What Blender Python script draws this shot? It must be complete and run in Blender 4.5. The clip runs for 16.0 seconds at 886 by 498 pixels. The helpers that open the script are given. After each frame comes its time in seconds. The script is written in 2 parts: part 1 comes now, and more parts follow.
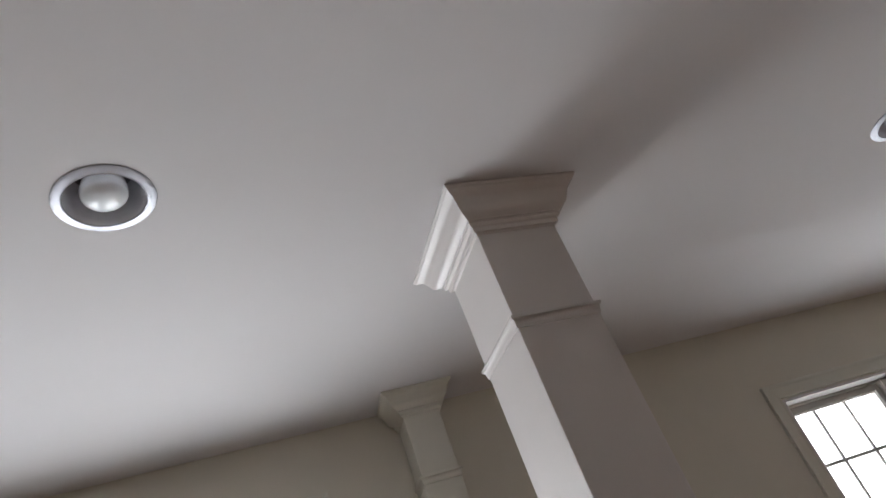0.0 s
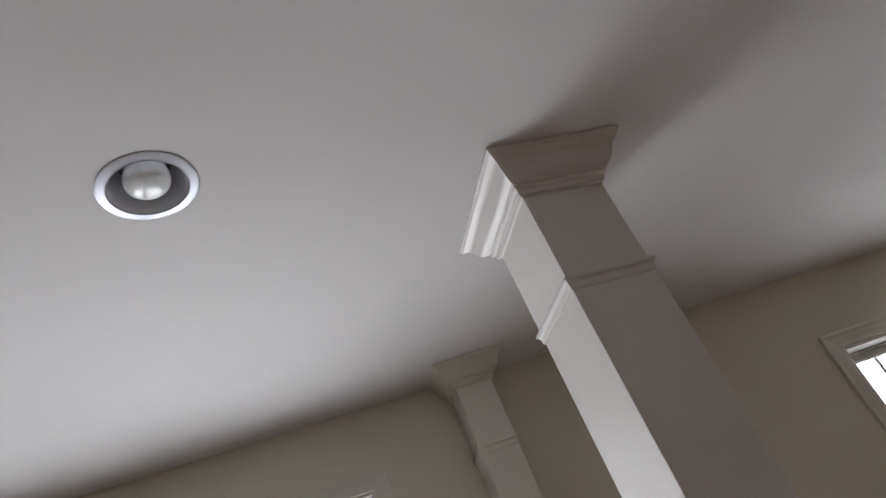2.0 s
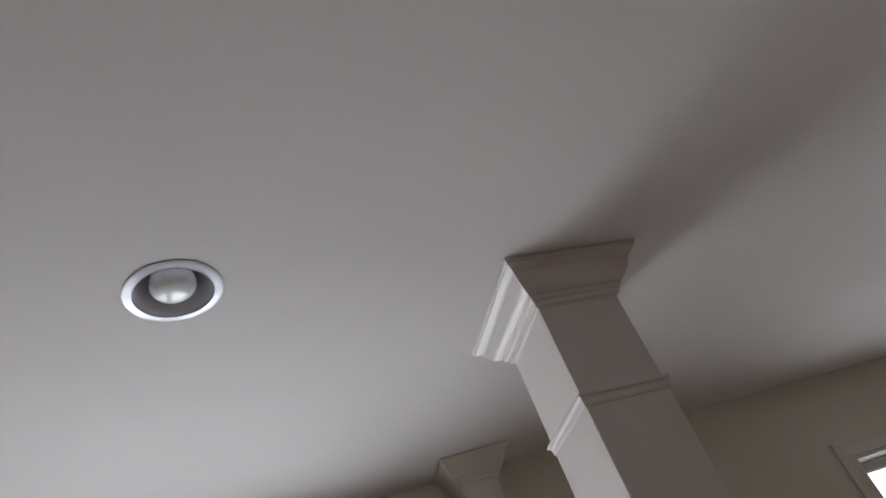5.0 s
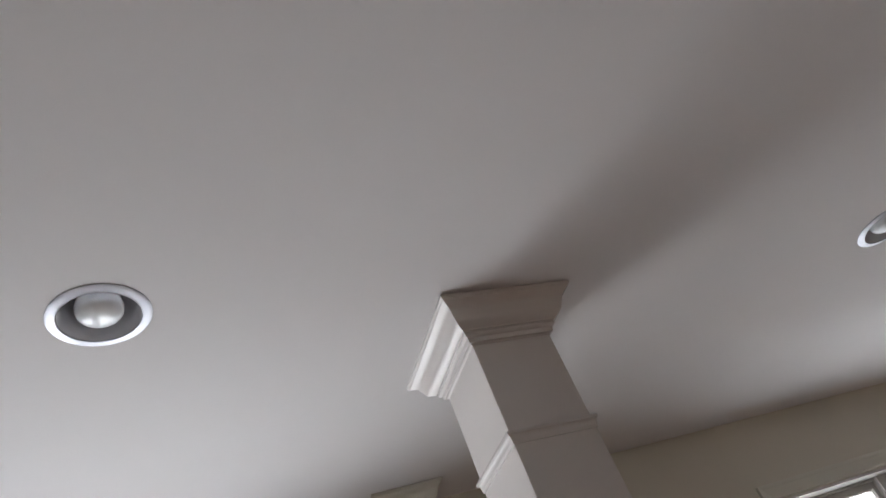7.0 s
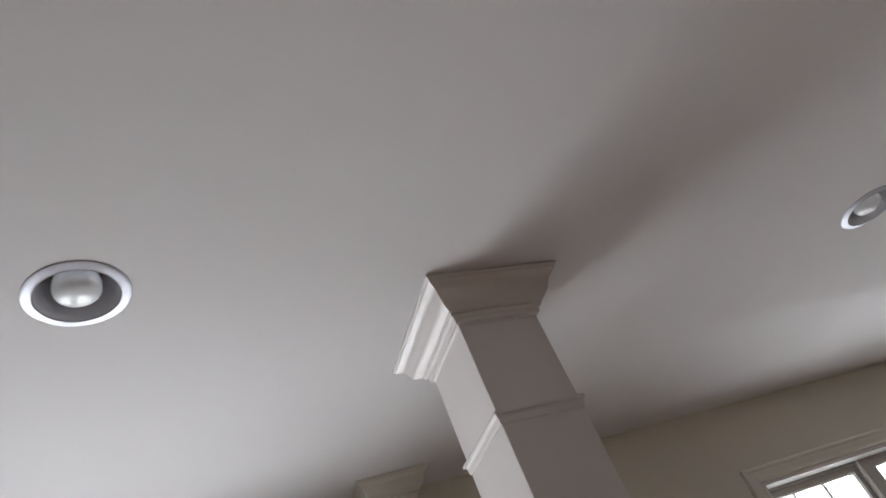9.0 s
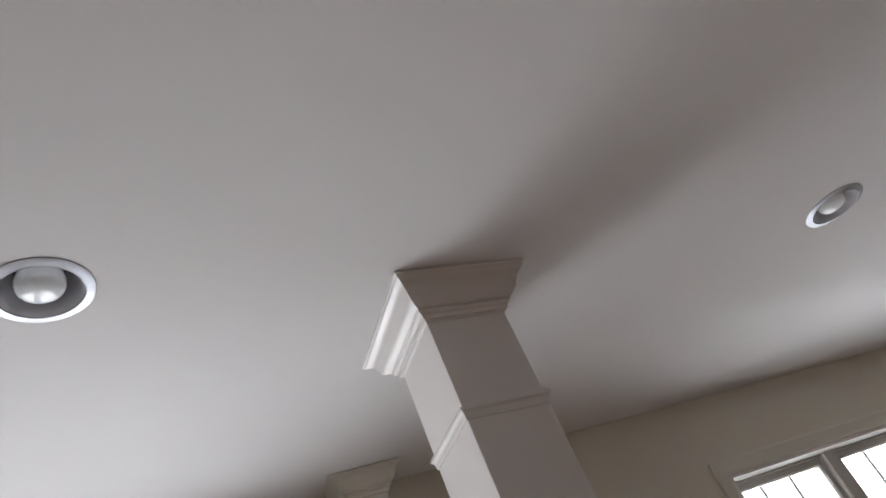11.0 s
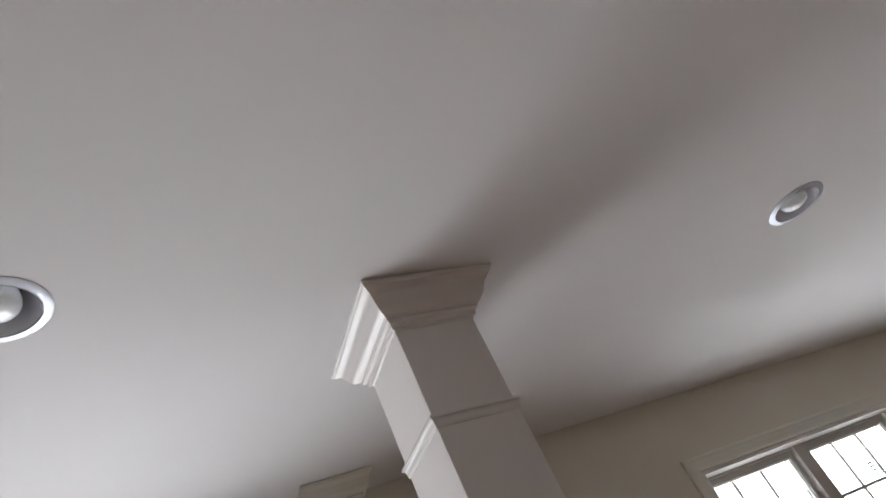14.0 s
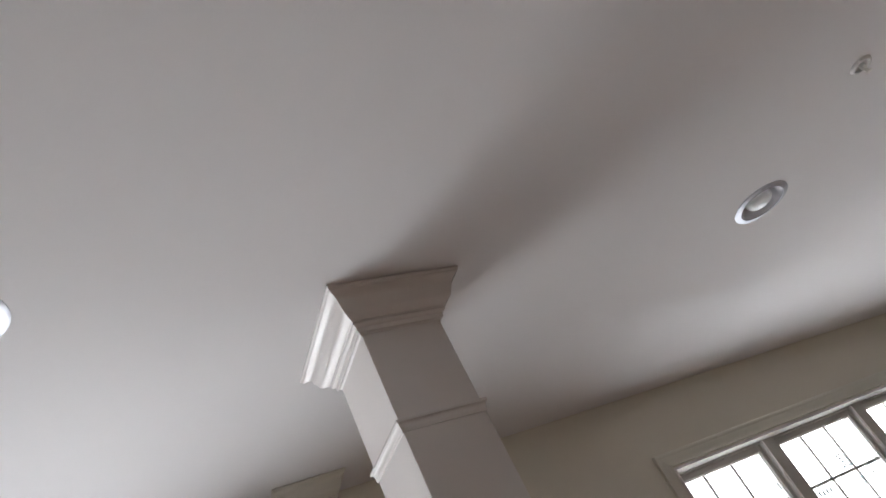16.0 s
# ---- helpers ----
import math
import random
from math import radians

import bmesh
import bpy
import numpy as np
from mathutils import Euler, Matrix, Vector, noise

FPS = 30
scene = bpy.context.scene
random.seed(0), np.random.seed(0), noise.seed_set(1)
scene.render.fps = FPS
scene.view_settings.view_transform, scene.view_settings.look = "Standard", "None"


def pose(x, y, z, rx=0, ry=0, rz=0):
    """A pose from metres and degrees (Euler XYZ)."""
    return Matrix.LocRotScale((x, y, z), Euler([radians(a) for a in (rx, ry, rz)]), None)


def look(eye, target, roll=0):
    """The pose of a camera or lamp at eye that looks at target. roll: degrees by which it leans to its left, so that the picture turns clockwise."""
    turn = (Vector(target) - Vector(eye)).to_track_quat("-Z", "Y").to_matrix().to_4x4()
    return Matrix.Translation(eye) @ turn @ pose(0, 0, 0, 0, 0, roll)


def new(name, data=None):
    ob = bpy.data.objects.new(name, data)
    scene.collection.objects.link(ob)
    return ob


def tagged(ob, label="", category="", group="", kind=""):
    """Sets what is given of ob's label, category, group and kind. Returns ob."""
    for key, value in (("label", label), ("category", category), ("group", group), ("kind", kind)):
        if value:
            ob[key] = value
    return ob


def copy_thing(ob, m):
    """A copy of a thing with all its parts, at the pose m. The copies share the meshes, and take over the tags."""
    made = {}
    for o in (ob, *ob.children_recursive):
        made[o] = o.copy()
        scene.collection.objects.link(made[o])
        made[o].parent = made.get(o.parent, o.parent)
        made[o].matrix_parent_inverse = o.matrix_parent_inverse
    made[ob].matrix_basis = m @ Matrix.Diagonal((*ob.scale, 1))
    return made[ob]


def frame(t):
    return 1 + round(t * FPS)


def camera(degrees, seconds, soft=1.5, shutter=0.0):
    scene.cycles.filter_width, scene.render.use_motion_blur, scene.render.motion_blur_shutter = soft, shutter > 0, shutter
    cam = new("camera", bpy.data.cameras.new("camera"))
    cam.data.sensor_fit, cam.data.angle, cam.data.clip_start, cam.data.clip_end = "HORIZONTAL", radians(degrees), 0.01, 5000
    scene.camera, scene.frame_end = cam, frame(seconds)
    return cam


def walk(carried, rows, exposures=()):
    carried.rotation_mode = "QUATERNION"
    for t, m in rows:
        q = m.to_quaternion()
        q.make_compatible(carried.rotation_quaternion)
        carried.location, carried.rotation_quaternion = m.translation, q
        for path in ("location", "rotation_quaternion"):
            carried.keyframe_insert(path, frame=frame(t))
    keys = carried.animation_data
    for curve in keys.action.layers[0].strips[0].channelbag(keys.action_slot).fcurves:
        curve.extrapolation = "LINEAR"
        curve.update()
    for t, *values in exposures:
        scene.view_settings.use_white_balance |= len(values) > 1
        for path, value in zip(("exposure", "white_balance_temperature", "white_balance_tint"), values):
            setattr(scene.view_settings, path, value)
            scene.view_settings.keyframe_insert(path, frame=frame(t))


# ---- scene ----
cam = camera(62.0, 16.0)
walk(cam, [
    (0.0, pose(0.0408, 0.1323, 1.4961, 124.736, 18.432, -12.923)),
    (0.2, pose(0.0176, 0.1648, 1.5032, 125.136, 18.566, -11.507)),
    (0.5, pose(0.0101, 0.1871, 1.5045, 123.902, 17.519, -10.408)),
    (1.0, pose(0.0083, 0.1927, 1.5118, 123.237, 19.136, -9.197)),
    (1.5, pose(0.0111, 0.1889, 1.5128, 123.469, 19.644, -8.474)),
    (2.0, pose(0.0203, 0.1725, 1.5144, 124.191, 20.219, -8.339)),
    (2.5, pose(0.0175, 0.1658, 1.5172, 124.199, 20.196, -8.587)),
    (3.0, pose(0.0253, 0.1538, 1.5313, 124.194, 20.578, -9.157)),
    (3.3, pose(0.0473, 0.0995, 1.5677, 127.388, 23.224, -7.544)),
    (3.5, pose(0.0415, 0.1034, 1.5817, 128.239, 23.390, -5.472)),
    (3.7, pose(0.0274, 0.1155, 1.5901, 126.789, 22.845, -4.239)),
    (4.0, pose(0.0114, 0.1164, 1.5890, 126.807, 21.980, -4.042)),
    (4.5, pose(-0.0072, 0.0981, 1.5915, 127.378, 20.259, -6.022)),
    (5.0, pose(0.0062, 0.0930, 1.5887, 128.678, 17.990, -9.475)),
    (5.2, pose(0.0144, 0.0805, 1.5863, 129.309, 17.848, -10.520)),
    (7.3, pose(0.0329, 0.0722, 1.5659, 129.691, 18.660, -14.551)),
    (7.5, pose(0.0324, 0.0728, 1.5597, 129.596, 18.699, -14.974)),
    (8.0, pose(0.0332, 0.0860, 1.5646, 129.254, 18.974, -15.364)),
    (8.5, pose(0.0362, 0.0931, 1.5590, 129.249, 18.995, -15.120)),
    (9.0, pose(0.0311, 0.1127, 1.5611, 129.099, 19.633, -14.988)),
    (9.2, pose(0.0330, 0.1060, 1.5652, 128.706, 19.471, -15.129)),
    (11.3, pose(0.0636, 0.0896, 1.5513, 127.918, 20.638, -16.576)),
    (11.5, pose(0.0702, 0.0995, 1.5561, 127.913, 21.032, -16.513)),
    (12.0, pose(0.0815, 0.0728, 1.5623, 128.200, 22.845, -15.038)),
    (12.5, pose(0.0754, 0.0630, 1.5386, 128.781, 23.139, -15.149)),
    (13.0, pose(0.0913, 0.0738, 1.5621, 128.361, 23.477, -15.445)),
    (13.5, pose(0.0832, 0.0832, 1.5554, 128.430, 23.229, -16.145)),
    (14.0, pose(0.0762, 0.0812, 1.5573, 127.906, 22.571, -17.174)),
    (14.5, pose(0.0877, 0.0766, 1.5506, 127.839, 22.457, -17.662)),
    (15.0, pose(0.1030, 0.0713, 1.5494, 127.835, 23.075, -17.597)),
    (15.5, pose(0.1072, 0.0676, 1.5448, 127.826, 23.543, -17.720)),
    (16.0, pose(0.1080, 0.0600, 1.5585, 127.167, 23.940, -18.145)),
], exposures=[(0.0, -0.26), (1.0, -0.37), (2.0, -0.37), (3.0, -0.37), (3.5, -0.32), (4.0, -0.53), (5.0, -0.53), (7.5, -0.19), (9.0, -0.18), (11.5, -0.07), (14.0, -0.04), (16.0, 0.0)])

# ---- plan, metres ----
CEIL = 2.543                      # ceiling height
WALL_Y, WALL_TURN = 2.6321, -4.07  # far wall: its place on the y axis and its turn in degrees
WALL_T = 0.16                     # wall thickness
COL = (0.8550, 1.5450)              # centre of the free column
COL_W, COL_D = 0.1057, 0.1171     # half width and half depth of its shaft
LAMP_A, LAMP_B = (-0.0391, 1.2897), (2.1170, 1.2596)
SPRINKLER = (2.0643, 0.7448)
PIL_U, PIL_W, PIL_D = 0.829, 0.065, 0.132
GLASS_W, STILE, MULL = 0.488, 0.035, 0.124   # glass width, its distance from the opening's side, and from the next glass
WIN_L = (-0.900, 0.404, 0.99, 2.250)   # left, right, bottom, top of the openings in the far wall
WIN_R = (2.289, 4.071, 0.99, 2.193)
ROOM_X0, ROOM_X1, ROOM_Y0 = -3.4, 5.4, -3.6
WALL_M = pose(0, WALL_Y, 0, 0, 0, WALL_TURN)   # wall space: x along it, y through it to the outside, z up

# ---- world and lights ----
world = bpy.data.worlds.new("sky")
scene.world = world
world.use_nodes = True
wn = world.node_tree
sky = wn.nodes.new("ShaderNodeTexSky")
sky.sky_type = "NISHITA"
sky.sun_disc = False
sky.sun_elevation, sky.sun_rotation = radians(40), radians(200)
sky.air_density, sky.dust_density = 1.0, 4.0
wn.links.new(sky.outputs[0], wn.nodes["Background"].inputs[0])
wn.nodes["Background"].inputs[1].default_value = 0.12


def window_light(win, watts):
    """Daylight off the overcast sky and bright ground, in the opening of one window."""
    u0, u1, z0, z1 = win
    data = bpy.data.lights.new("window_light", "AREA")
    data.shape, data.size, data.size_y = "RECTANGLE", u1 - u0 - 0.03, z1 - z0 - 0.03
    data.energy, data.color = watts, (0.942, 0.97, 1.028)
    ob = new("window_light", data)
    mid = Vector(((u0 + u1) / 2, WALL_T - 0.004, (z0 + z1) / 2))
    ob.matrix_world = WALL_M @ look(mid, mid + Vector((0, -1, 0)))
    return ob


def ground_light(watts, near, far, wide, z):
    """Daylight off the sunlit ground that begins past the shade of the house."""
    data = bpy.data.lights.new("ground_light", "AREA")
    data.shape, data.size, data.size_y = "RECTANGLE", wide, far - near
    data.energy, data.color = watts, (0.942, 0.97, 1.028)
    ob = new("ground_light", data)
    ob.matrix_world = WALL_M @ pose(-2.4, (near + far) / 2, z, 180, 0, 0)
    return ob


window_light(WIN_L, 18.5)
window_light(WIN_R, 32)
ground_light(495, 1.2, 4.6, 9.0, -0.3)


# ---- materials ----
def material(name, colour, rough=0.6, metal=0.0, bump=0.0, bump_scale=60.0, vary=0.04, vary_scale=2.5, spec=0.5, coat=0.0):
    m = bpy.data.materials.new(name)
    m.use_nodes = True
    nt = m.node_tree
    p = nt.nodes["Principled BSDF"]
    p.inputs["Roughness"].default_value = rough
    p.inputs["Metallic"].default_value = metal
    p.inputs["Specular IOR Level"].default_value = spec
    p.inputs["Coat Weight"].default_value = coat
    co = nt.nodes.new("ShaderNodeTexCoord")
    big = nt.nodes.new("ShaderNodeTexNoise")
    big.inputs["Scale"].default_value, big.inputs["Detail"].default_value = vary_scale, 5
    nt.links.new(co.outputs["Object"], big.inputs["Vector"])
    ramp = nt.nodes.new("ShaderNodeMapRange")
    ramp.inputs["From Min"].default_value, ramp.inputs["From Max"].default_value = 0.3, 0.7
    ramp.inputs["To Min"].default_value, ramp.inputs["To Max"].default_value = 1 - vary, 1 + vary
    nt.links.new(big.outputs["Fac"], ramp.inputs["Value"])
    mul = nt.nodes.new("ShaderNodeVectorMath")
    mul.operation = "SCALE"
    mul.inputs[0].default_value = colour
    nt.links.new(ramp.outputs[0], mul.inputs["Scale"])
    nt.links.new(mul.outputs[0], p.inputs["Base Color"])
    if bump:
        fine = nt.nodes.new("ShaderNodeTexNoise")
        fine.inputs["Scale"].default_value, fine.inputs["Detail"].default_value = bump_scale, 3
        nt.links.new(co.outputs["Object"], fine.inputs["Vector"])
        b = nt.nodes.new("ShaderNodeBump")
        b.inputs["Strength"].default_value, b.inputs["Distance"].default_value = bump, 0.002
        nt.links.new(fine.outputs["Fac"], b.inputs["Height"])
        nt.links.new(b.outputs[0], p.inputs["Normal"])
        r2 = nt.nodes.new("ShaderNodeMapRange")
        r2.inputs["To Min"].default_value, r2.inputs["To Max"].default_value = rough - 0.06, min(1, rough + 0.06)
        nt.links.new(big.outputs["Fac"], r2.inputs["Value"])
        nt.links.new(r2.outputs[0], p.inputs["Roughness"])
    return m


CEILING_PAINT = material("ceiling_paint", (0.79, 0.78, 0.782), 0.92, bump=0.12, bump_scale=220, vary=0.012, spec=0.2)
WALL_PAINT = material("wall_paint", (0.722, 0.68, 0.585), 0.75, bump=0.18, bump_scale=180, vary=0.02, spec=0.3)
TRIM_PAINT = material("trim_paint", (0.80, 0.765, 0.745), 0.17, bump=0.03, bump_scale=90, vary=0.015, spec=0.6)
SHAFT_PAINT = material("shaft_paint", (0.79, 0.752, 0.73), 0.42, bump=0.06, bump_scale=120, vary=0.02)
# white trim near the windows, yellowed: lens flare and colour smear painted in
FLARE_TINTED_TRIM = material("flare_tinted_trim_paint", (0.722, 0.70, 0.615), 0.3, bump=0.05, bump_scale=90, vary=0.02)
# right window's sashes and bars: their backlit shade is put into this darker colour
SASH_BACKLIT = material("sash_backlit_paint", (0.46, 0.442, 0.405), 0.45, bump=0.04, vary=0.02)
FLOOR_WOOD = material("floor_wood", (0.40, 0.27, 0.21), 0.4, bump=0.1, bump_scale=25, vary=0.12)
GROUND = material("dry_ground", (0.30, 0.285, 0.25), 0.9, bump=0.2, bump_scale=8, vary=0.15, vary_scale=0.4)
METAL = material("brushed_metal", (0.54, 0.555, 0.60), 0.40, metal=1.0, vary=0.03, vary_scale=40)
BAFFLE = material("baffle", (0.80, 0.79, 0.83), 0.45, metal=0.0, vary=0.05, vary_scale=30)
CAN = material("can_housing", (0.40, 0.40, 0.42), 0.6, vary=0.05)
BULB = material("bulb_glass", (0.93, 0.98, 1.0), 0.035, vary=0.08, vary_scale=22, spec=0.7, coat=0.35)
CHROME = material("chrome", (0.85, 0.84, 0.82), 0.32, metal=1.0, vary=0.03)
WHITE_METAL = material("white_enamel", (0.86, 0.86, 0.85), 0.22, vary=0.02)
CUP = material("dull_steel", (0.62, 0.61, 0.60), 0.40, metal=1.0, vary=0.04, vary_scale=60)


def film(name, colour, clear):
    """Thin printed film that lets part of the daylight through."""
    m = material(name, colour, 0.6, vary=0.05)
    nt = m.node_tree
    mix, see = nt.nodes.new("ShaderNodeMixShader"), nt.nodes.new("ShaderNodeBsdfTransparent")
    mix.inputs[0].default_value = clear
    nt.links.new(nt.nodes["Principled BSDF"].outputs[0], mix.inputs[1])
    nt.links.new(see.outputs[0], mix.inputs[2])
    nt.links.new(mix.outputs[0], nt.nodes["Material Output"].inputs[0])
    return m


STICKER = film("sticker_ink", (0.26, 0.43, 0.43), 0.07)
STICKER_GREY = film("sticker_grey", (0.36, 0.42, 0.43), 0.08)
SKY_WHITE = bpy.data.materials.new("overcast_sky")
SKY_WHITE.use_nodes = True
sp = SKY_WHITE.node_tree.nodes["Principled BSDF"]
sp.inputs["Base Color"].default_value = (0.8, 0.8, 0.8, 1)
sp.inputs["Emission Color"].default_value = (0.92, 0.975, 1.01, 1)
sp.inputs["Emission Strength"].default_value = 3.0
GLASS = bpy.data.materials.new("window_glass")
GLASS.use_nodes = True
gp = GLASS.node_tree.nodes["Principled BSDF"]
gp.inputs["Transmission Weight"].default_value = 1.0
gp.inputs["Roughness"].default_value = 0.0
gp.inputs["IOR"].default_value = 1.45


# ---- builders ----
def mesh_of(name, bm, mat, smooth=False, crease=32):
    bmesh.ops.recalc_face_normals(bm, faces=bm.faces)
    me = bpy.data.meshes.new(name)
    bm.to_mesh(me)
    bm.free()
    me.materials.append(mat)
    if smooth:
        me.shade_smooth()
        me.set_sharp_from_angle(angle=radians(crease))
    return me


def part(name, bm, mat, parent=None, label="", smooth=False, crease=32):
    ob = new(name, mesh_of(name, bm, mat, smooth, crease))
    ob.parent = parent
    if label:
        ob["label"] = label
    return ob


def box(x0, x1, y0, y1, z0, z1, bevel=0.0, bm=None):
    bm = bm or bmesh.new()
    got = bmesh.ops.create_cube(bm, size=1, matrix=Matrix.Translation(((x0 + x1) / 2, (y0 + y1) / 2, (z0 + z1) / 2)) @ Matrix.Diagonal((x1 - x0, y1 - y0, z1 - z0, 1)))
    if bevel:
        edges = list({e for v in got["verts"] for e in v.link_edges})
        bmesh.ops.bevel(bm, geom=edges, offset=bevel, segments=2, affect="EDGES", profile=0.6)
    return bm


def lathe(profile, steps=64, centre=(0, 0)):
    """A turned shape from (radius, height) points, open at its ends unless the radius is 0."""
    bm = bmesh.new()
    rings = []
    for r, z in profile:
        if r < 1e-6:
            rings.append([bm.verts.new((centre[0], centre[1], z))])
        else:
            rings.append([bm.verts.new((centre[0] + r * math.cos(2 * math.pi * i / steps), centre[1] + r * math.sin(2 * math.pi * i / steps), z)) for i in range(steps)])
    for a, b in zip(rings, rings[1:]):
        for i in range(steps):
            j = (i + 1) % steps
            if len(a) == 1 and len(b) > 1:
                bm.faces.new((a[0], b[i], b[j]))
            elif len(b) == 1 and len(a) > 1:
                bm.faces.new((a[i], a[j], b[0]))
            elif len(a) > 1:
                bm.faces.new((a[i], a[j], b[j], b[i]))
    return bm


def mitred(profile, ends):
    """One length of moulding. profile: points (out, height); ends(out, height) gives the two mitred end points."""
    bm = bmesh.new()
    a, b = [], []
    for o, h in profile:
        p, q = (Vector(e) for e in ends(o, h))
        gap = (q - p).normalized() * 0.0004      # hairline at each mitre
        a.append(bm.verts.new(p + gap))
        b.append(bm.verts.new(q - gap))
    n = len(profile)
    for i in range(n):
        j = (i + 1) % n
        bm.faces.new((a[i], a[j], b[j], b[i]))
    bm.faces.new(a)
    bm.faces.new(b)
    return bm


def crown_profile(out, drop):
    """Crown: top fillet, ogee, fillet, bead and neck fillet, scaled to its reach and height; closed along the shaft and ceiling."""
    k, m = out / 0.072, drop / 0.096
    pts = [(0.0700, 0.0), (0.0712, 0.0008), (0.0720, 0.0030), (0.0718, 0.0055), (0.0708, 0.0072), (0.0692, 0.0078), (0.0684, 0.0086), (0.0680, 0.0112), (0.0672, 0.0122)]
    for i in range(1, 25):
        s = i / 24
        pts.append((0.0672 - 0.0452 * (s + 0.125 * math.sin(2 * math.pi * s) + 0.028 * math.sin(4 * math.pi * s)), 0.0122 + 0.0533 * s))
    pts += [(0.0216, 0.0668), (0.0210, 0.0673), (0.0172, 0.0676), (0.0166, 0.0684)]
    for i in range(0, 9):
        a = math.pi * i / 8
        pts.append((0.0158 + 0.0034 * math.sin(a) - 0.0026 * i / 8, 0.0690 + 0.0105 * i / 8))
    pts += [(0.0100, 0.0800), (0.0096, 0.0812), (0.0092, 0.0900), (0.0084, 0.0912), (0.0035, 0.0922), (0.0022, 0.0940), (-0.001, 0.096), (-0.001, 0.0)]
    return [(o * k if o > 0 else o, h * m) for o, h in pts]


def band_profile(out):
    k = out / 0.014
    pts = [(-0.001, -0.003), (0.009, -0.0012), (0.0132, 0.0), (0.014, 0.0010), (0.014, 0.0060), (0.0132, 0.0070)]
    for i in range(1, 8):
        s = i / 7
        pts.append((0.0132 - 0.0082 * math.sin(s * math.pi / 2), 0.0070 + 0.0115 * (1 - math.cos(s * math.pi / 2))))
    pts += [(0.0050, 0.0225), (0.0040, 0.0235), (0.0040, 0.0265), (0.003, 0.0280), (-0.001, 0.0290)]
    return [(o * k if o > 0 else o, h) for o, h in pts]


def ring_pieces(parent, name, profile, top, hw, hd, mat, sides, deep=1.0):
    """Lengths of one moulding round a rectangular shaft (half width hw, half depth hd)."""
    corner = [(-1, -1), (1, -1), (1, 1), (-1, 1)]
    for i in sides:
        (ax, ay), (bx, by) = corner[i], corner[(i + 1) % 4]

        def ends(o, h, ax=ax, ay=ay, bx=bx, by=by):
            return ((ax * (hw + o), ay * (hd + o * deep), top - h), (bx * (hw + o), by * (hd + o * deep), top - h))
        part(name, mitred(profile, ends), mat, parent, smooth=True)


# ---- structure ----
def hole_cell(bm, x0, x1, y0, y1, c, r, z, steps=64):
    """A rectangle of ceiling with a round hole in it."""
    inner = [bm.verts.new((c[0] + r * math.cos(2 * math.pi * i / steps), c[1] + r * math.sin(2 * math.pi * i / steps), z)) for i in range(steps)]
    outer = []
    for i in range(steps):
        dx, dy = math.cos(2 * math.pi * i / steps), math.sin(2 * math.pi * i / steps)
        k = min((x1 - c[0]) / dx if dx > 1e-9 else (x0 - c[0]) / dx if dx < -1e-9 else 1e9, (y1 - c[1]) / dy if dy > 1e-9 else (y0 - c[1]) / dy if dy < -1e-9 else 1e9)
        outer.append(bm.verts.new((c[0] + dx * k, c[1] + dy * k, z)))
    for i in range(steps):
        j = (i + 1) % steps
        bm.faces.new((inner[i], inner[j], outer[j], outer[i]))


def build_ceiling():
    bm = bmesh.new()
    s = 0.16
    y0, y1 = ROOM_Y0 - 0.3, WALL_Y + 0.6

    def sheet(x0, x1, ya, yb):
        bm.faces.new([bm.verts.new((x, y, CEIL)) for x, y in ((x0, ya), (x1, ya), (x1, yb), (x0, yb))])
    x = ROOM_X0 - 0.3
    for c in (LAMP_A, LAMP_B):
        sheet(x, c[0] - s, y0, y1)
        sheet(c[0] - s, c[0] + s, y0, c[1] - s)
        hole_cell(bm, c[0] - s, c[0] + s, c[1] - s, c[1] + s, c, 0.083, CEIL)
        sheet(c[0] - s, c[0] + s, c[1] + s, y1)
        x = c[0] + s
    sheet(x, ROOM_X1 + 0.3, y0, y1)
    bmesh.ops.remove_doubles(bm, verts=bm.verts, dist=1e-5)
    for f in bm.faces:
        if f.normal.z > 0:
            f.normal_flip()
    me = bpy.data.meshes.new("ceiling")
    bm.to_mesh(me)
    bm.free()
    me.materials.append(CEILING_PAINT)
    ob = new("ceiling", me)
    mod = ob.modifiers.new("thickness", "SOLIDIFY")
    mod.thickness, mod.offset = 0.016, -1
    tagged(ob, "smooth matt white painted plasterboard ceiling", "ceiling", kind="structure")
    roof = part("floor_above", box(ROOM_X0 - 0.4, ROOM_X1 + 0.4, ROOM_Y0 - 0.4, WALL_Y + 0.7, CEIL + 0.24, CEIL + 0.30), CAN)
    tagged(roof, "dark underside of the floor above the ceiling", "slab", kind="structure")


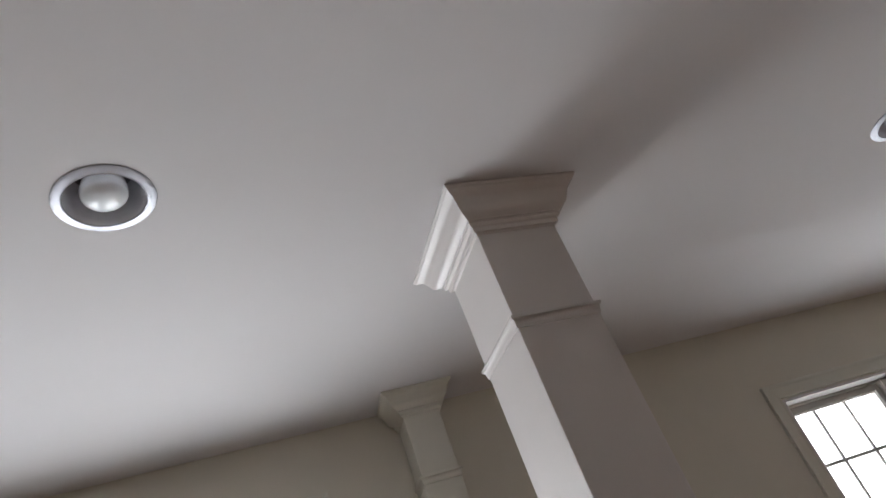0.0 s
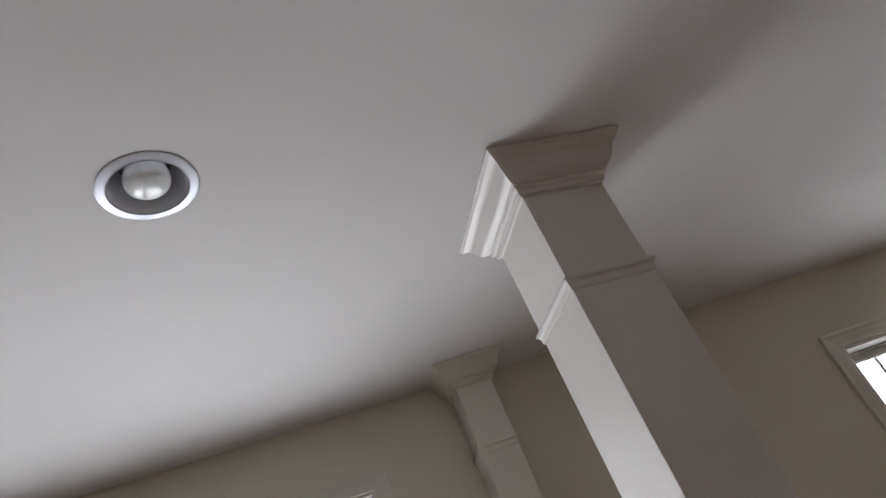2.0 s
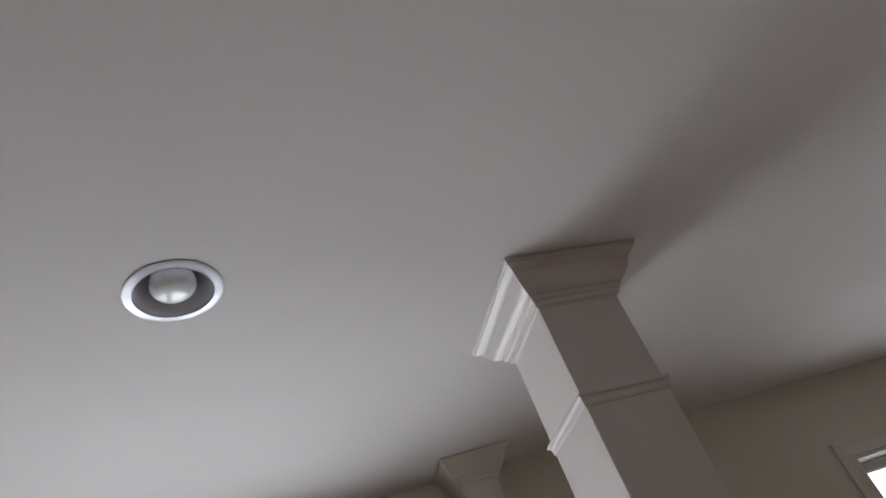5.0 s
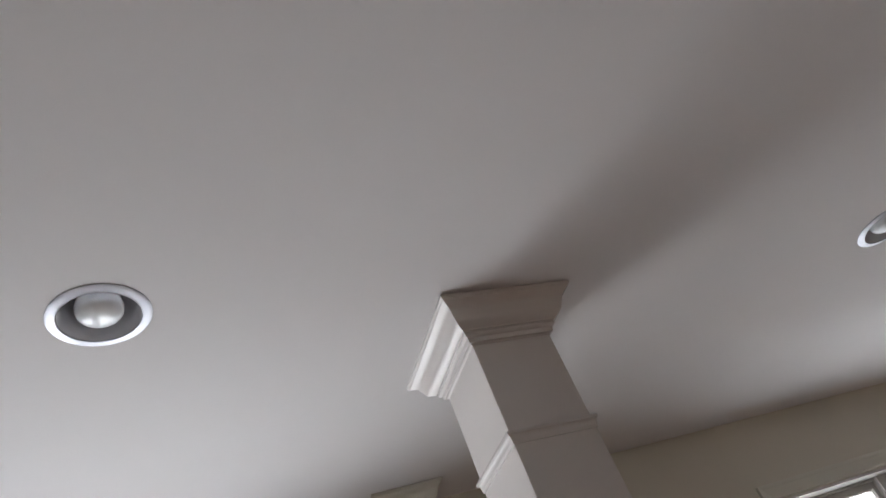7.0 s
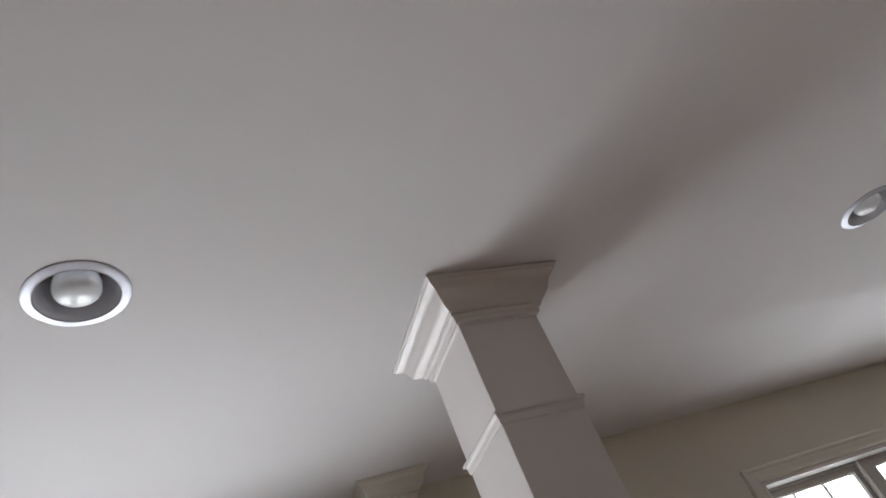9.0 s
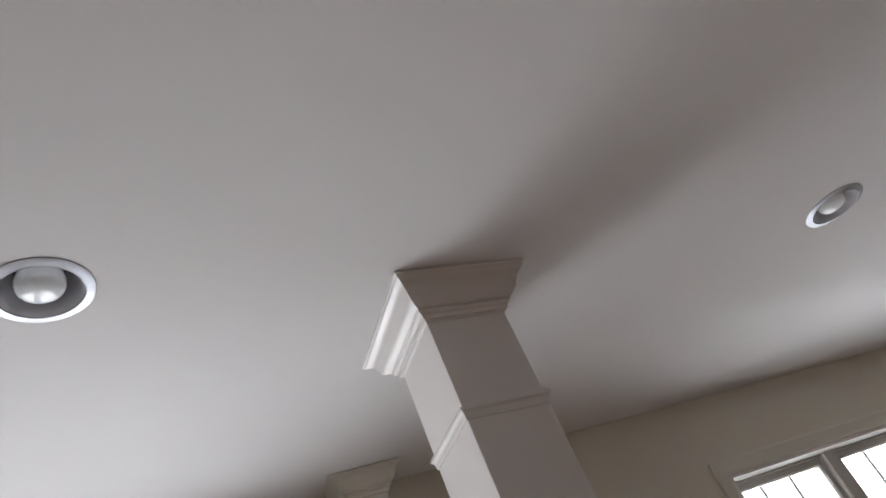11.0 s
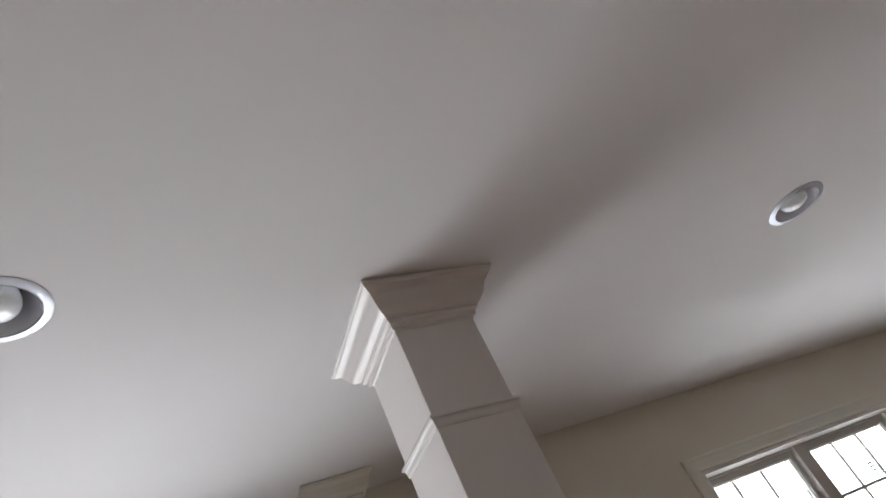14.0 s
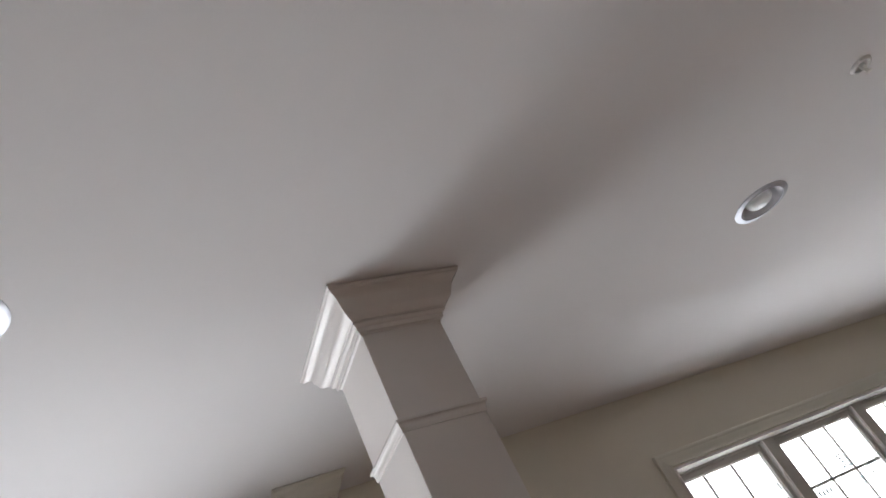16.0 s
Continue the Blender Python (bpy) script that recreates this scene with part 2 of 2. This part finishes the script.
def wall_with_openings(name, u0, u1, openings):
    """A wall in wall space, with through openings."""
    bm = bmesh.new()
    us = sorted({u0, u1, *(o[0] for o in openings), *(o[1] for o in openings)})
    zs = sorted({-0.02, CEIL + 0.02, *(o[2] for o in openings), *(o[3] for o in openings)})

    def solid(i, j):
        if not (0 <= i < len(us) - 1 and 0 <= j < len(zs) - 1):
            return False
        u, z = (us[i] + us[i + 1]) / 2, (zs[j] + zs[j + 1]) / 2
        return not any(o[0] < u < o[1] and o[2] < z < o[3] for o in openings)

    def quad(*c):
        bm.faces.new([bm.verts.new(p) for p in c])
    for i in range(len(us) - 1):
        for j in range(len(zs) - 1):
            if not solid(i, j):
                continue
            a, b, c, d = us[i], us[i + 1], zs[j], zs[j + 1]
            quad((a, 0, c), (b, 0, c), (b, 0, d), (a, 0, d))
            quad((a, WALL_T, c), (a, WALL_T, d), (b, WALL_T, d), (b, WALL_T, c))
            if not solid(i - 1, j):
                quad((a, 0, c), (a, 0, d), (a, WALL_T, d), (a, WALL_T, c))
            if not solid(i + 1, j):
                quad((b, 0, c), (b, WALL_T, c), (b, WALL_T, d), (b, 0, d))
            if not solid(i, j - 1):
                quad((a, 0, c), (a, WALL_T, c), (b, WALL_T, c), (b, 0, c))
            if not solid(i, j + 1):
                quad((a, 0, d), (b, 0, d), (b, WALL_T, d), (a, WALL_T, d))
    bmesh.ops.remove_doubles(bm, verts=bm.verts, dist=1e-5)
    ob = part(name, bm, WALL_PAINT)
    ob.matrix_world = WALL_M
    return tagged(ob, "greige painted wall with two mulled window openings", "wall", kind="structure")


def casing_profile():
    """Casing, (out from the opening, height off the wall): inner bead, sloping face, raised back band."""
    return [(0.004, -0.001), (0.004, 0.009), (0.006, 0.0115), (0.010, 0.0120), (0.013, 0.0105), (0.015, 0.0100), (0.030, 0.0125), (0.044, 0.0150),
            (0.047, 0.0150), (0.050, 0.0158), (0.053, 0.0172), (0.058, 0.0178), (0.063, 0.0172), (0.065, 0.0155), (0.065, -0.001)]


def sash_unit(parent, u0, u1, z0, z1, stickers, w, rail, dy, paint, grille):
    """One sash: two stiles, two rails, a pane and its grille bars, between glass edges u0..u1 and z0..z1."""
    y0, y1 = 0.075 - dy, 0.118 - dy
    frame_bm = bmesh.new()
    box(u0 - w, u0, y0, y1, z0 - w, z1 + rail, 0.003, frame_bm)
    sash = part("sash", frame_bm, paint, parent, "painted wooden window sash")
    part("stile", box(u1, u1 + w, y0, y1, z0 - w, z1 + rail, 0.003), paint, sash)
    part("rail", box(u0 - 0.001, u1 + 0.001, y0 + 0.001, y1 - 0.001, z1, z1 + rail - 0.001, 0.003), paint, sash)
    part("rail", box(u0 - 0.001, u1 + 0.001, y0 + 0.001, y1 - 0.001, z0 - w + 0.001, z0, 0.003), paint, sash)
    # glazing bead, a thin pale line round the glass
    bead = [(-0.001, 0.0), (0.004, 0.001), (0.0055, 0.004), (0.0055, 0.009), (-0.001, 0.009)]
    for side in range(4):
        c = [(u0, z0), (u1, z0), (u1, z1), (u0, z1)]
        s = [(1, 1), (-1, 1), (-1, -1), (1, -1)]

        def ends(o, h, side=side):
            return tuple((c[k][0] + s[k][0] * o, y0 + 0.006 + h, c[k][1] + s[k][1] * o) for k in (side, (side + 1) % 4))
        part("glazing_bead", mitred(bead, ends), TRIM_PAINT, sash)
    pane = part("pane", box(u0, u1, 0.094 - dy, 0.098 - dy, z0, z1), GLASS, sash, "clear window glass")
    pane.visible_shadow = False
    for k in (1, 2) if grille else ():
        u = u0 + (u1 - u0) * k / 3
        part("grille_bar", box(u - 0.0066, u + 0.0066, 0.099 - dy, 0.108 - dy, z0, z1, 0.002), paint, sash)
    for u, z, w, h, mat, kind in stickers:
        sticker(sash, u, z, w, h, mat, kind)
    rows = 5 if grille else 1
    for k in range(1, rows):
        z = z1 - (z1 - z0) * k / rows
        part("grille_bar", box(u0, u1, 0.0995 - dy, 0.1075 - dy, z - 0.0072, z + 0.0072, 0.002), paint, sash)
    return sash


def sticker(sash, u, z, w, h, mat, kind):
    """A small film sticker on the glass: rows of plain bars, or a fan of short bars for its emblem."""
    bm = bmesh.new()
    def bar(x, y, a, long, thick):
        """One printed stroke, its length along the angle a."""
        b = box(-long / 2, long / 2, 0.0925, 0.0935, -thick / 2, thick / 2)
        bmesh.ops.rotate(b, verts=b.verts, cent=(0, 0, 0), matrix=Matrix.Rotation(-a, 3, "Y"))
        bmesh.ops.translate(b, verts=b.verts, vec=(x, 0, y))
        vs = [bm.verts.new(v.co) for v in b.verts]
        b.verts.index_update()
        for f in b.faces:
            bm.faces.new([vs[v.index] for v in f.verts])
        b.free()
    if kind == "fan":
        for k, n in ((1, 3), (2, 6), (3, 9), (4, 12)):
            rad = k / 4
            for i in range(n):
                a = math.pi * (i + 0.5) / n
                bar(u + w / 2 * rad * math.cos(a), z - h * 0.45 + h * 0.9 * rad * math.sin(a), a + math.pi / 2, w * 0.118, h * 0.115)
        bar(u, z - h * 0.48, 0, w * 0.5, h * 0.06)
    else:
        for row, n in ((0.29, 4), (-0.26, 3)):
            for i in range(n):
                bar(u + w * (i / 3.2 - 0.46), z + h * row, math.pi / 2, h * 0.40, w * 0.15)
    part("sticker", bm, mat, sash, "small faded film sticker on the glass")


def build_window(name, win, label, stickers=((), (), ()), t=0.012, stile=STILE, mull=MULL, head=0.049, dy=0.0, paint=SASH_BACKLIT, grille=True):
    u0, u1, z0, z1 = win
    ob = new(name)
    ob.empty_display_size = 0.1
    ob.matrix_world = WALL_M
    c = [(u0, z1), (u1, z1), (u1, z0), (u0, z0)]
    s = [(-1, 1), (1, 1), (1, -1), (-1, -1)]
    for k in range(4):
        def ends(o, h, k=k):
            j = (k + 1) % 4
            return ((c[k][0] + s[k][0] * o, -h, c[k][1] + s[k][1] * o), (c[j][0] + s[j][0] * o, -h, c[j][1] + s[j][1] * o))
        part("casing_board", mitred(casing_profile(), ends), FLARE_TINTED_TRIM, ob, "white painted moulded window casing", smooth=True)
    part("jamb_head", box(u0 + t, u1 - t, -0.004, WALL_T - 0.01, z1 - t, z1 - 0.001, 0.0015), TRIM_PAINT, ob)
    part("jamb", box(u0 + 0.001, u0 + t, -0.004, WALL_T - 0.01, z0 + 0.001, z1 - 0.001, 0.0015), TRIM_PAINT, ob)
    part("jamb", box(u1 - t, u1 - 0.001, -0.004, WALL_T - 0.01, z0 + 0.001, z1 - 0.001, 0.0015), TRIM_PAINT, ob)
    part("window_sill", box(u0 + t, u1 - t, -0.004, WALL_T + 0.03, z0 + 0.001, z0 + 0.02, 0.002), TRIM_PAINT, ob)
    part("head_stop", box(u0 + t, u1 - t, 0.062 - dy, 0.0745 - dy, z1 - t - 0.8 * t, z1 - t, 0.002), paint, ob)
    top, bottom = z1 - head, z0 + 0.06
    count = round((u1 - u0 - 2 * stile + mull) / (GLASS_W + mull))
    gw = (u1 - u0 - 2 * stile - (count - 1) * mull) / count
    for k in range(count):
        a = u0 + stile + k * (gw + mull)
        sash_unit(ob, a, a + gw, bottom, top, stickers[k], stile - t - 0.001, z1 - t - top - 0.001, dy, paint, grille)
        if k < count - 1:
            m = a + gw + mull / 2
            part("mullion", box(m - mull / 2 + 0.024, m + mull / 2 - 0.024, 0.056 - dy, 0.13, z0 + 0.02, z1 - t - 0.0005, 0.003), paint, ob, "painted mullion between two sashes")
            part("mullion_bead", box(m - mull / 2 + 0.028, m - mull / 2 + 0.033, 0.052 - dy, 0.0565 - dy, z0 + 0.02, z1 - t - 0.001, 0.002), TRIM_PAINT, ob)
    return tagged(ob, label, "window", kind="structure")


def build_shell():
    build_ceiling()
    f = part("floor", box(ROOM_X0 - 0.3, ROOM_X1 + 0.3, ROOM_Y0 - 0.3, WALL_Y + 0.6, -0.1, 0.0), FLOOR_WOOD)
    tagged(f, "plain brown wooden floor", "floor", kind="structure")
    wall_with_openings("wall_north", ROOM_X0 - 0.1, ROOM_X1 + 0.1, [WIN_L, WIN_R])
    for name, b in (("wall_west", (ROOM_X0 - 0.14, ROOM_X0, ROOM_Y0, WALL_Y + 0.5)), ("wall_east", (ROOM_X1, ROOM_X1 + 0.14, ROOM_Y0, WALL_Y + 0.5)),
                    ("wall_south", (ROOM_X0 - 0.14, ROOM_X1 + 0.14, ROOM_Y0 - 0.14, ROOM_Y0))):
        w = part(name, box(*b, -0.02, CEIL + 0.02), WALL_PAINT)
        tagged(w, "plain greige painted wall", "wall", kind="structure")
    g = part("ground", box(-400, 400, WALL_Y + 0.9, 800, -2.3, -2.2), GROUND)
    tagged(g, "open ground outside the windows", "ground", kind="structure")
    b = part("backdrop", box(-30, 45, 14.0, 14.1, -2.2, 30), SKY_WHITE)
    b.matrix_world = WALL_M
    tagged(b, "white overcast sky far beyond the windows", "sky", kind="structure")


build_shell()
build_window("window_1", WIN_L, "twin window with white moulded casing, bright outside", t=0.005, stile=0.017, mull=0.21, head=0.015, dy=0.046, paint=TRIM_PAINT, grille=False)
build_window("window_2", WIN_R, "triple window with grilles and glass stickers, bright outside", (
    [(2.778, 1.963, 0.050, 0.075, STICKER_GREY, "bars")],
    [(3.213, 1.973, 0.085, 0.075, STICKER, "fan"), (3.005, 1.871, 0.075, 0.060, STICKER_GREY, "bars"), (3.356, 1.892, 0.060, 0.065, STICKER, "bars"), (3.231, 1.868, 0.055, 0.045, STICKER, "bars")],
    [(3.825, 1.973, 0.085, 0.075, STICKER, "fan"), (3.617, 1.871, 0.075, 0.060, STICKER_GREY, "bars")]))


# ---- columns ----
def build_column(name, m, hw, hd, out, drop, band_top, band_out, label, paints, sides=(0, 1, 2, 3), back=None):
    """A boxed square column with a crown at the ceiling and a neck moulding; back: half depth on its rear, for an engaged one."""
    col = new(name)
    col.empty_display_size = 0.1
    col.matrix_world = m
    rear = hd if back is None else back
    part("shaft", box(-hw, hw, -hd, rear, 0.0, CEIL - 0.002, 0.0028), paints[0], col, "white painted square shaft")
    if back is None:
        ring_pieces(col, "crown_moulding", crown_profile(out, drop), CEIL - 0.0005, hw, hd, paints[1], sides, 1.19)
        ring_pieces(col, "neck_moulding", band_profile(band_out), CEIL - band_top, hw, hd, paints[1], sides)
    else:
        for piece, prof, top in (("crown_moulding", crown_profile(out, drop), CEIL - 0.0005), ("neck_moulding", band_profile(band_out), CEIL - band_top)):
            part(piece, mitred(prof, lambda o, h: ((-hw - o, -hd - o, top - h), (hw + o, -hd - o, top - h))), paints[1], col, smooth=True)
            part(piece, mitred(prof, lambda o, h: ((-hw - o, back, top - h), (-hw - o, -hd - o, top - h))), paints[1], col, smooth=True)
            part(piece, mitred(prof, lambda o, h: ((hw + o, -hd - o, top - h), (hw + o, back, top - h))), paints[1], col, smooth=True)
    return tagged(col, label, name)


build_column("column", pose(*COL, 0), COL_W, COL_D, 0.0700, 0.1010, 0.3349, 0.0105, "white painted free-standing square column with crown moulding against the ceiling", (SHAFT_PAINT, TRIM_PAINT))
build_column("pilaster", WALL_M @ pose(PIL_U, 0, 0), PIL_W, PIL_D, 0.0625, 0.088, 0.301, 0.010, "narrow white painted pilaster with crown moulding on the wall", (FLARE_TINTED_TRIM, FLARE_TINTED_TRIM), back=-0.002)


# ---- ceiling lights ----
def build_downlight(c):
    ob = new("recessed_light")
    ob.empty_display_size = 0.1
    ob.location = (*c, CEIL)
    ring = [(0.0752, 0.004), (0.0746, -0.0010), (0.0744, -0.0040), (0.0748, -0.0056), (0.0758, -0.0062), (0.0768, -0.0058), (0.0775, -0.0052)]
    ring += [(0.0775 + 0.0175 * k / 10, -0.0052 + 0.0030 * k / 10 + 0.0006 * (k / 10) ** 6) for k in range(1, 11)]
    ring += [(0.0952, -0.0008), (0.0950, 0.0), (0.0830, 0.0), (0.0810, 0.004), (0.0752, 0.004)]
    part("trim_ring", lathe(ring, 96), METAL, ob, "brushed silver trim ring", smooth=True, crease=25)
    prof = [(0.0743, -0.0030), (0.0738, -0.0012), (0.0730, 0.0022), (0.0726, 0.0035)]
    for i in range(15):
        z = 0.004 + i * 0.005
        r = 0.0725 - 0.0110 * i / 15
        prof += [(r, z), (r - 0.00072, z + 0.0042), (r - 0.00080, z + 0.0046)]
    part("baffle", lathe(prof, 72), BAFFLE, ob, "grey stepped baffle", smooth=True)
    part("can", lathe([(0.0795, 0.005), (0.0795, 0.16), (0.0, 0.16)], 48), CAN, ob)
    bulb = []
    for i in range(25):
        a = math.pi / 2 * i / 24
        bulb.append((0.0440 * math.sin(a) ** 0.8, -0.010 + 0.026 * (1 - math.cos(a) ** 0.8)))
    bulb += [(0.0446, 0.019), (0.0436, 0.026), (0.040, 0.042), (0.030, 0.076), (0.020, 0.096), (0.017, 0.105), (0.017, 0.16)]
    part("bulb", lathe(bulb, 64), BULB, ob, "unlit frosted reflector bulb", smooth=True)
    return tagged(ob, "unlit recessed downlight with silver ring in the ceiling", "ceiling light", group="recessed lights")


first = build_downlight(LAMP_A)
copy_thing(first, pose(*LAMP_B, CEIL))


# ---- sprinkler ----
def build_sprinkler(c):
    ob = new("fire_sprinkler")
    ob.empty_display_size = 0.05
    ob.location = (*c, CEIL)
    part("escutcheon", lathe([(0.0, -0.0006), (0.0205, -0.0006), (0.0212, -0.0060), (0.0225, -0.0082), (0.0250, -0.0082), (0.0285, -0.0062), (0.0305, -0.003), (0.031, 0.0)], 48), WHITE_METAL, ob, "white round cover plate", smooth=True)
    part("cup", lathe([(0.0, -0.0014), (0.0185, -0.0014), (0.0200, -0.0022), (0.0204, -0.0052), (0.0200, -0.0056), (0.0196, -0.0026), (0.0, -0.0022)], 36), CUP, ob, "dull metal recessed cup", smooth=True)
    part("body", lathe([(0.0, -0.002), (0.0085, -0.002), (0.0085, -0.013), (0.0065, -0.014), (0.0065, -0.018), (0.0, -0.018)], 24), CHROME, ob, smooth=True)
    for sx in (-1, 1):
        part("arm", box(sx * 0.0072 - 0.0014, sx * 0.0072 + 0.0014, -0.0018, 0.0018, -0.027, -0.012, 0.0006), CHROME, ob)
    part("link", lathe([(0.0, -0.016), (0.0022, -0.017), (0.0022, -0.026), (0.0, -0.027)], 12), CHROME, ob, smooth=True)
    part("yoke", box(-0.0086, 0.0086, -0.0024, 0.0024, -0.0295, -0.0265, 0.0008), CHROME, ob)
    part("deflector", lathe([(0.0, -0.0295), (0.0072, -0.0298), (0.0076, -0.0304), (0.0072, -0.0310), (0.0, -0.0313)], 24), CHROME, ob)
    for k in range(12):
        tooth = box(0.0072, 0.0102, -0.0011, 0.0011, -0.0309, -0.0299)
        bmesh.ops.rotate(tooth, verts=tooth.verts, cent=(0, 0, 0), matrix=Matrix.Rotation(2 * math.pi * k / 12, 3, "Z"))
        part("deflector_tooth", tooth, CHROME, ob)
    return tagged(ob, "small chrome pendent fire sprinkler with white cover on the ceiling", "sprinkler")


build_sprinkler(SPRINKLER)
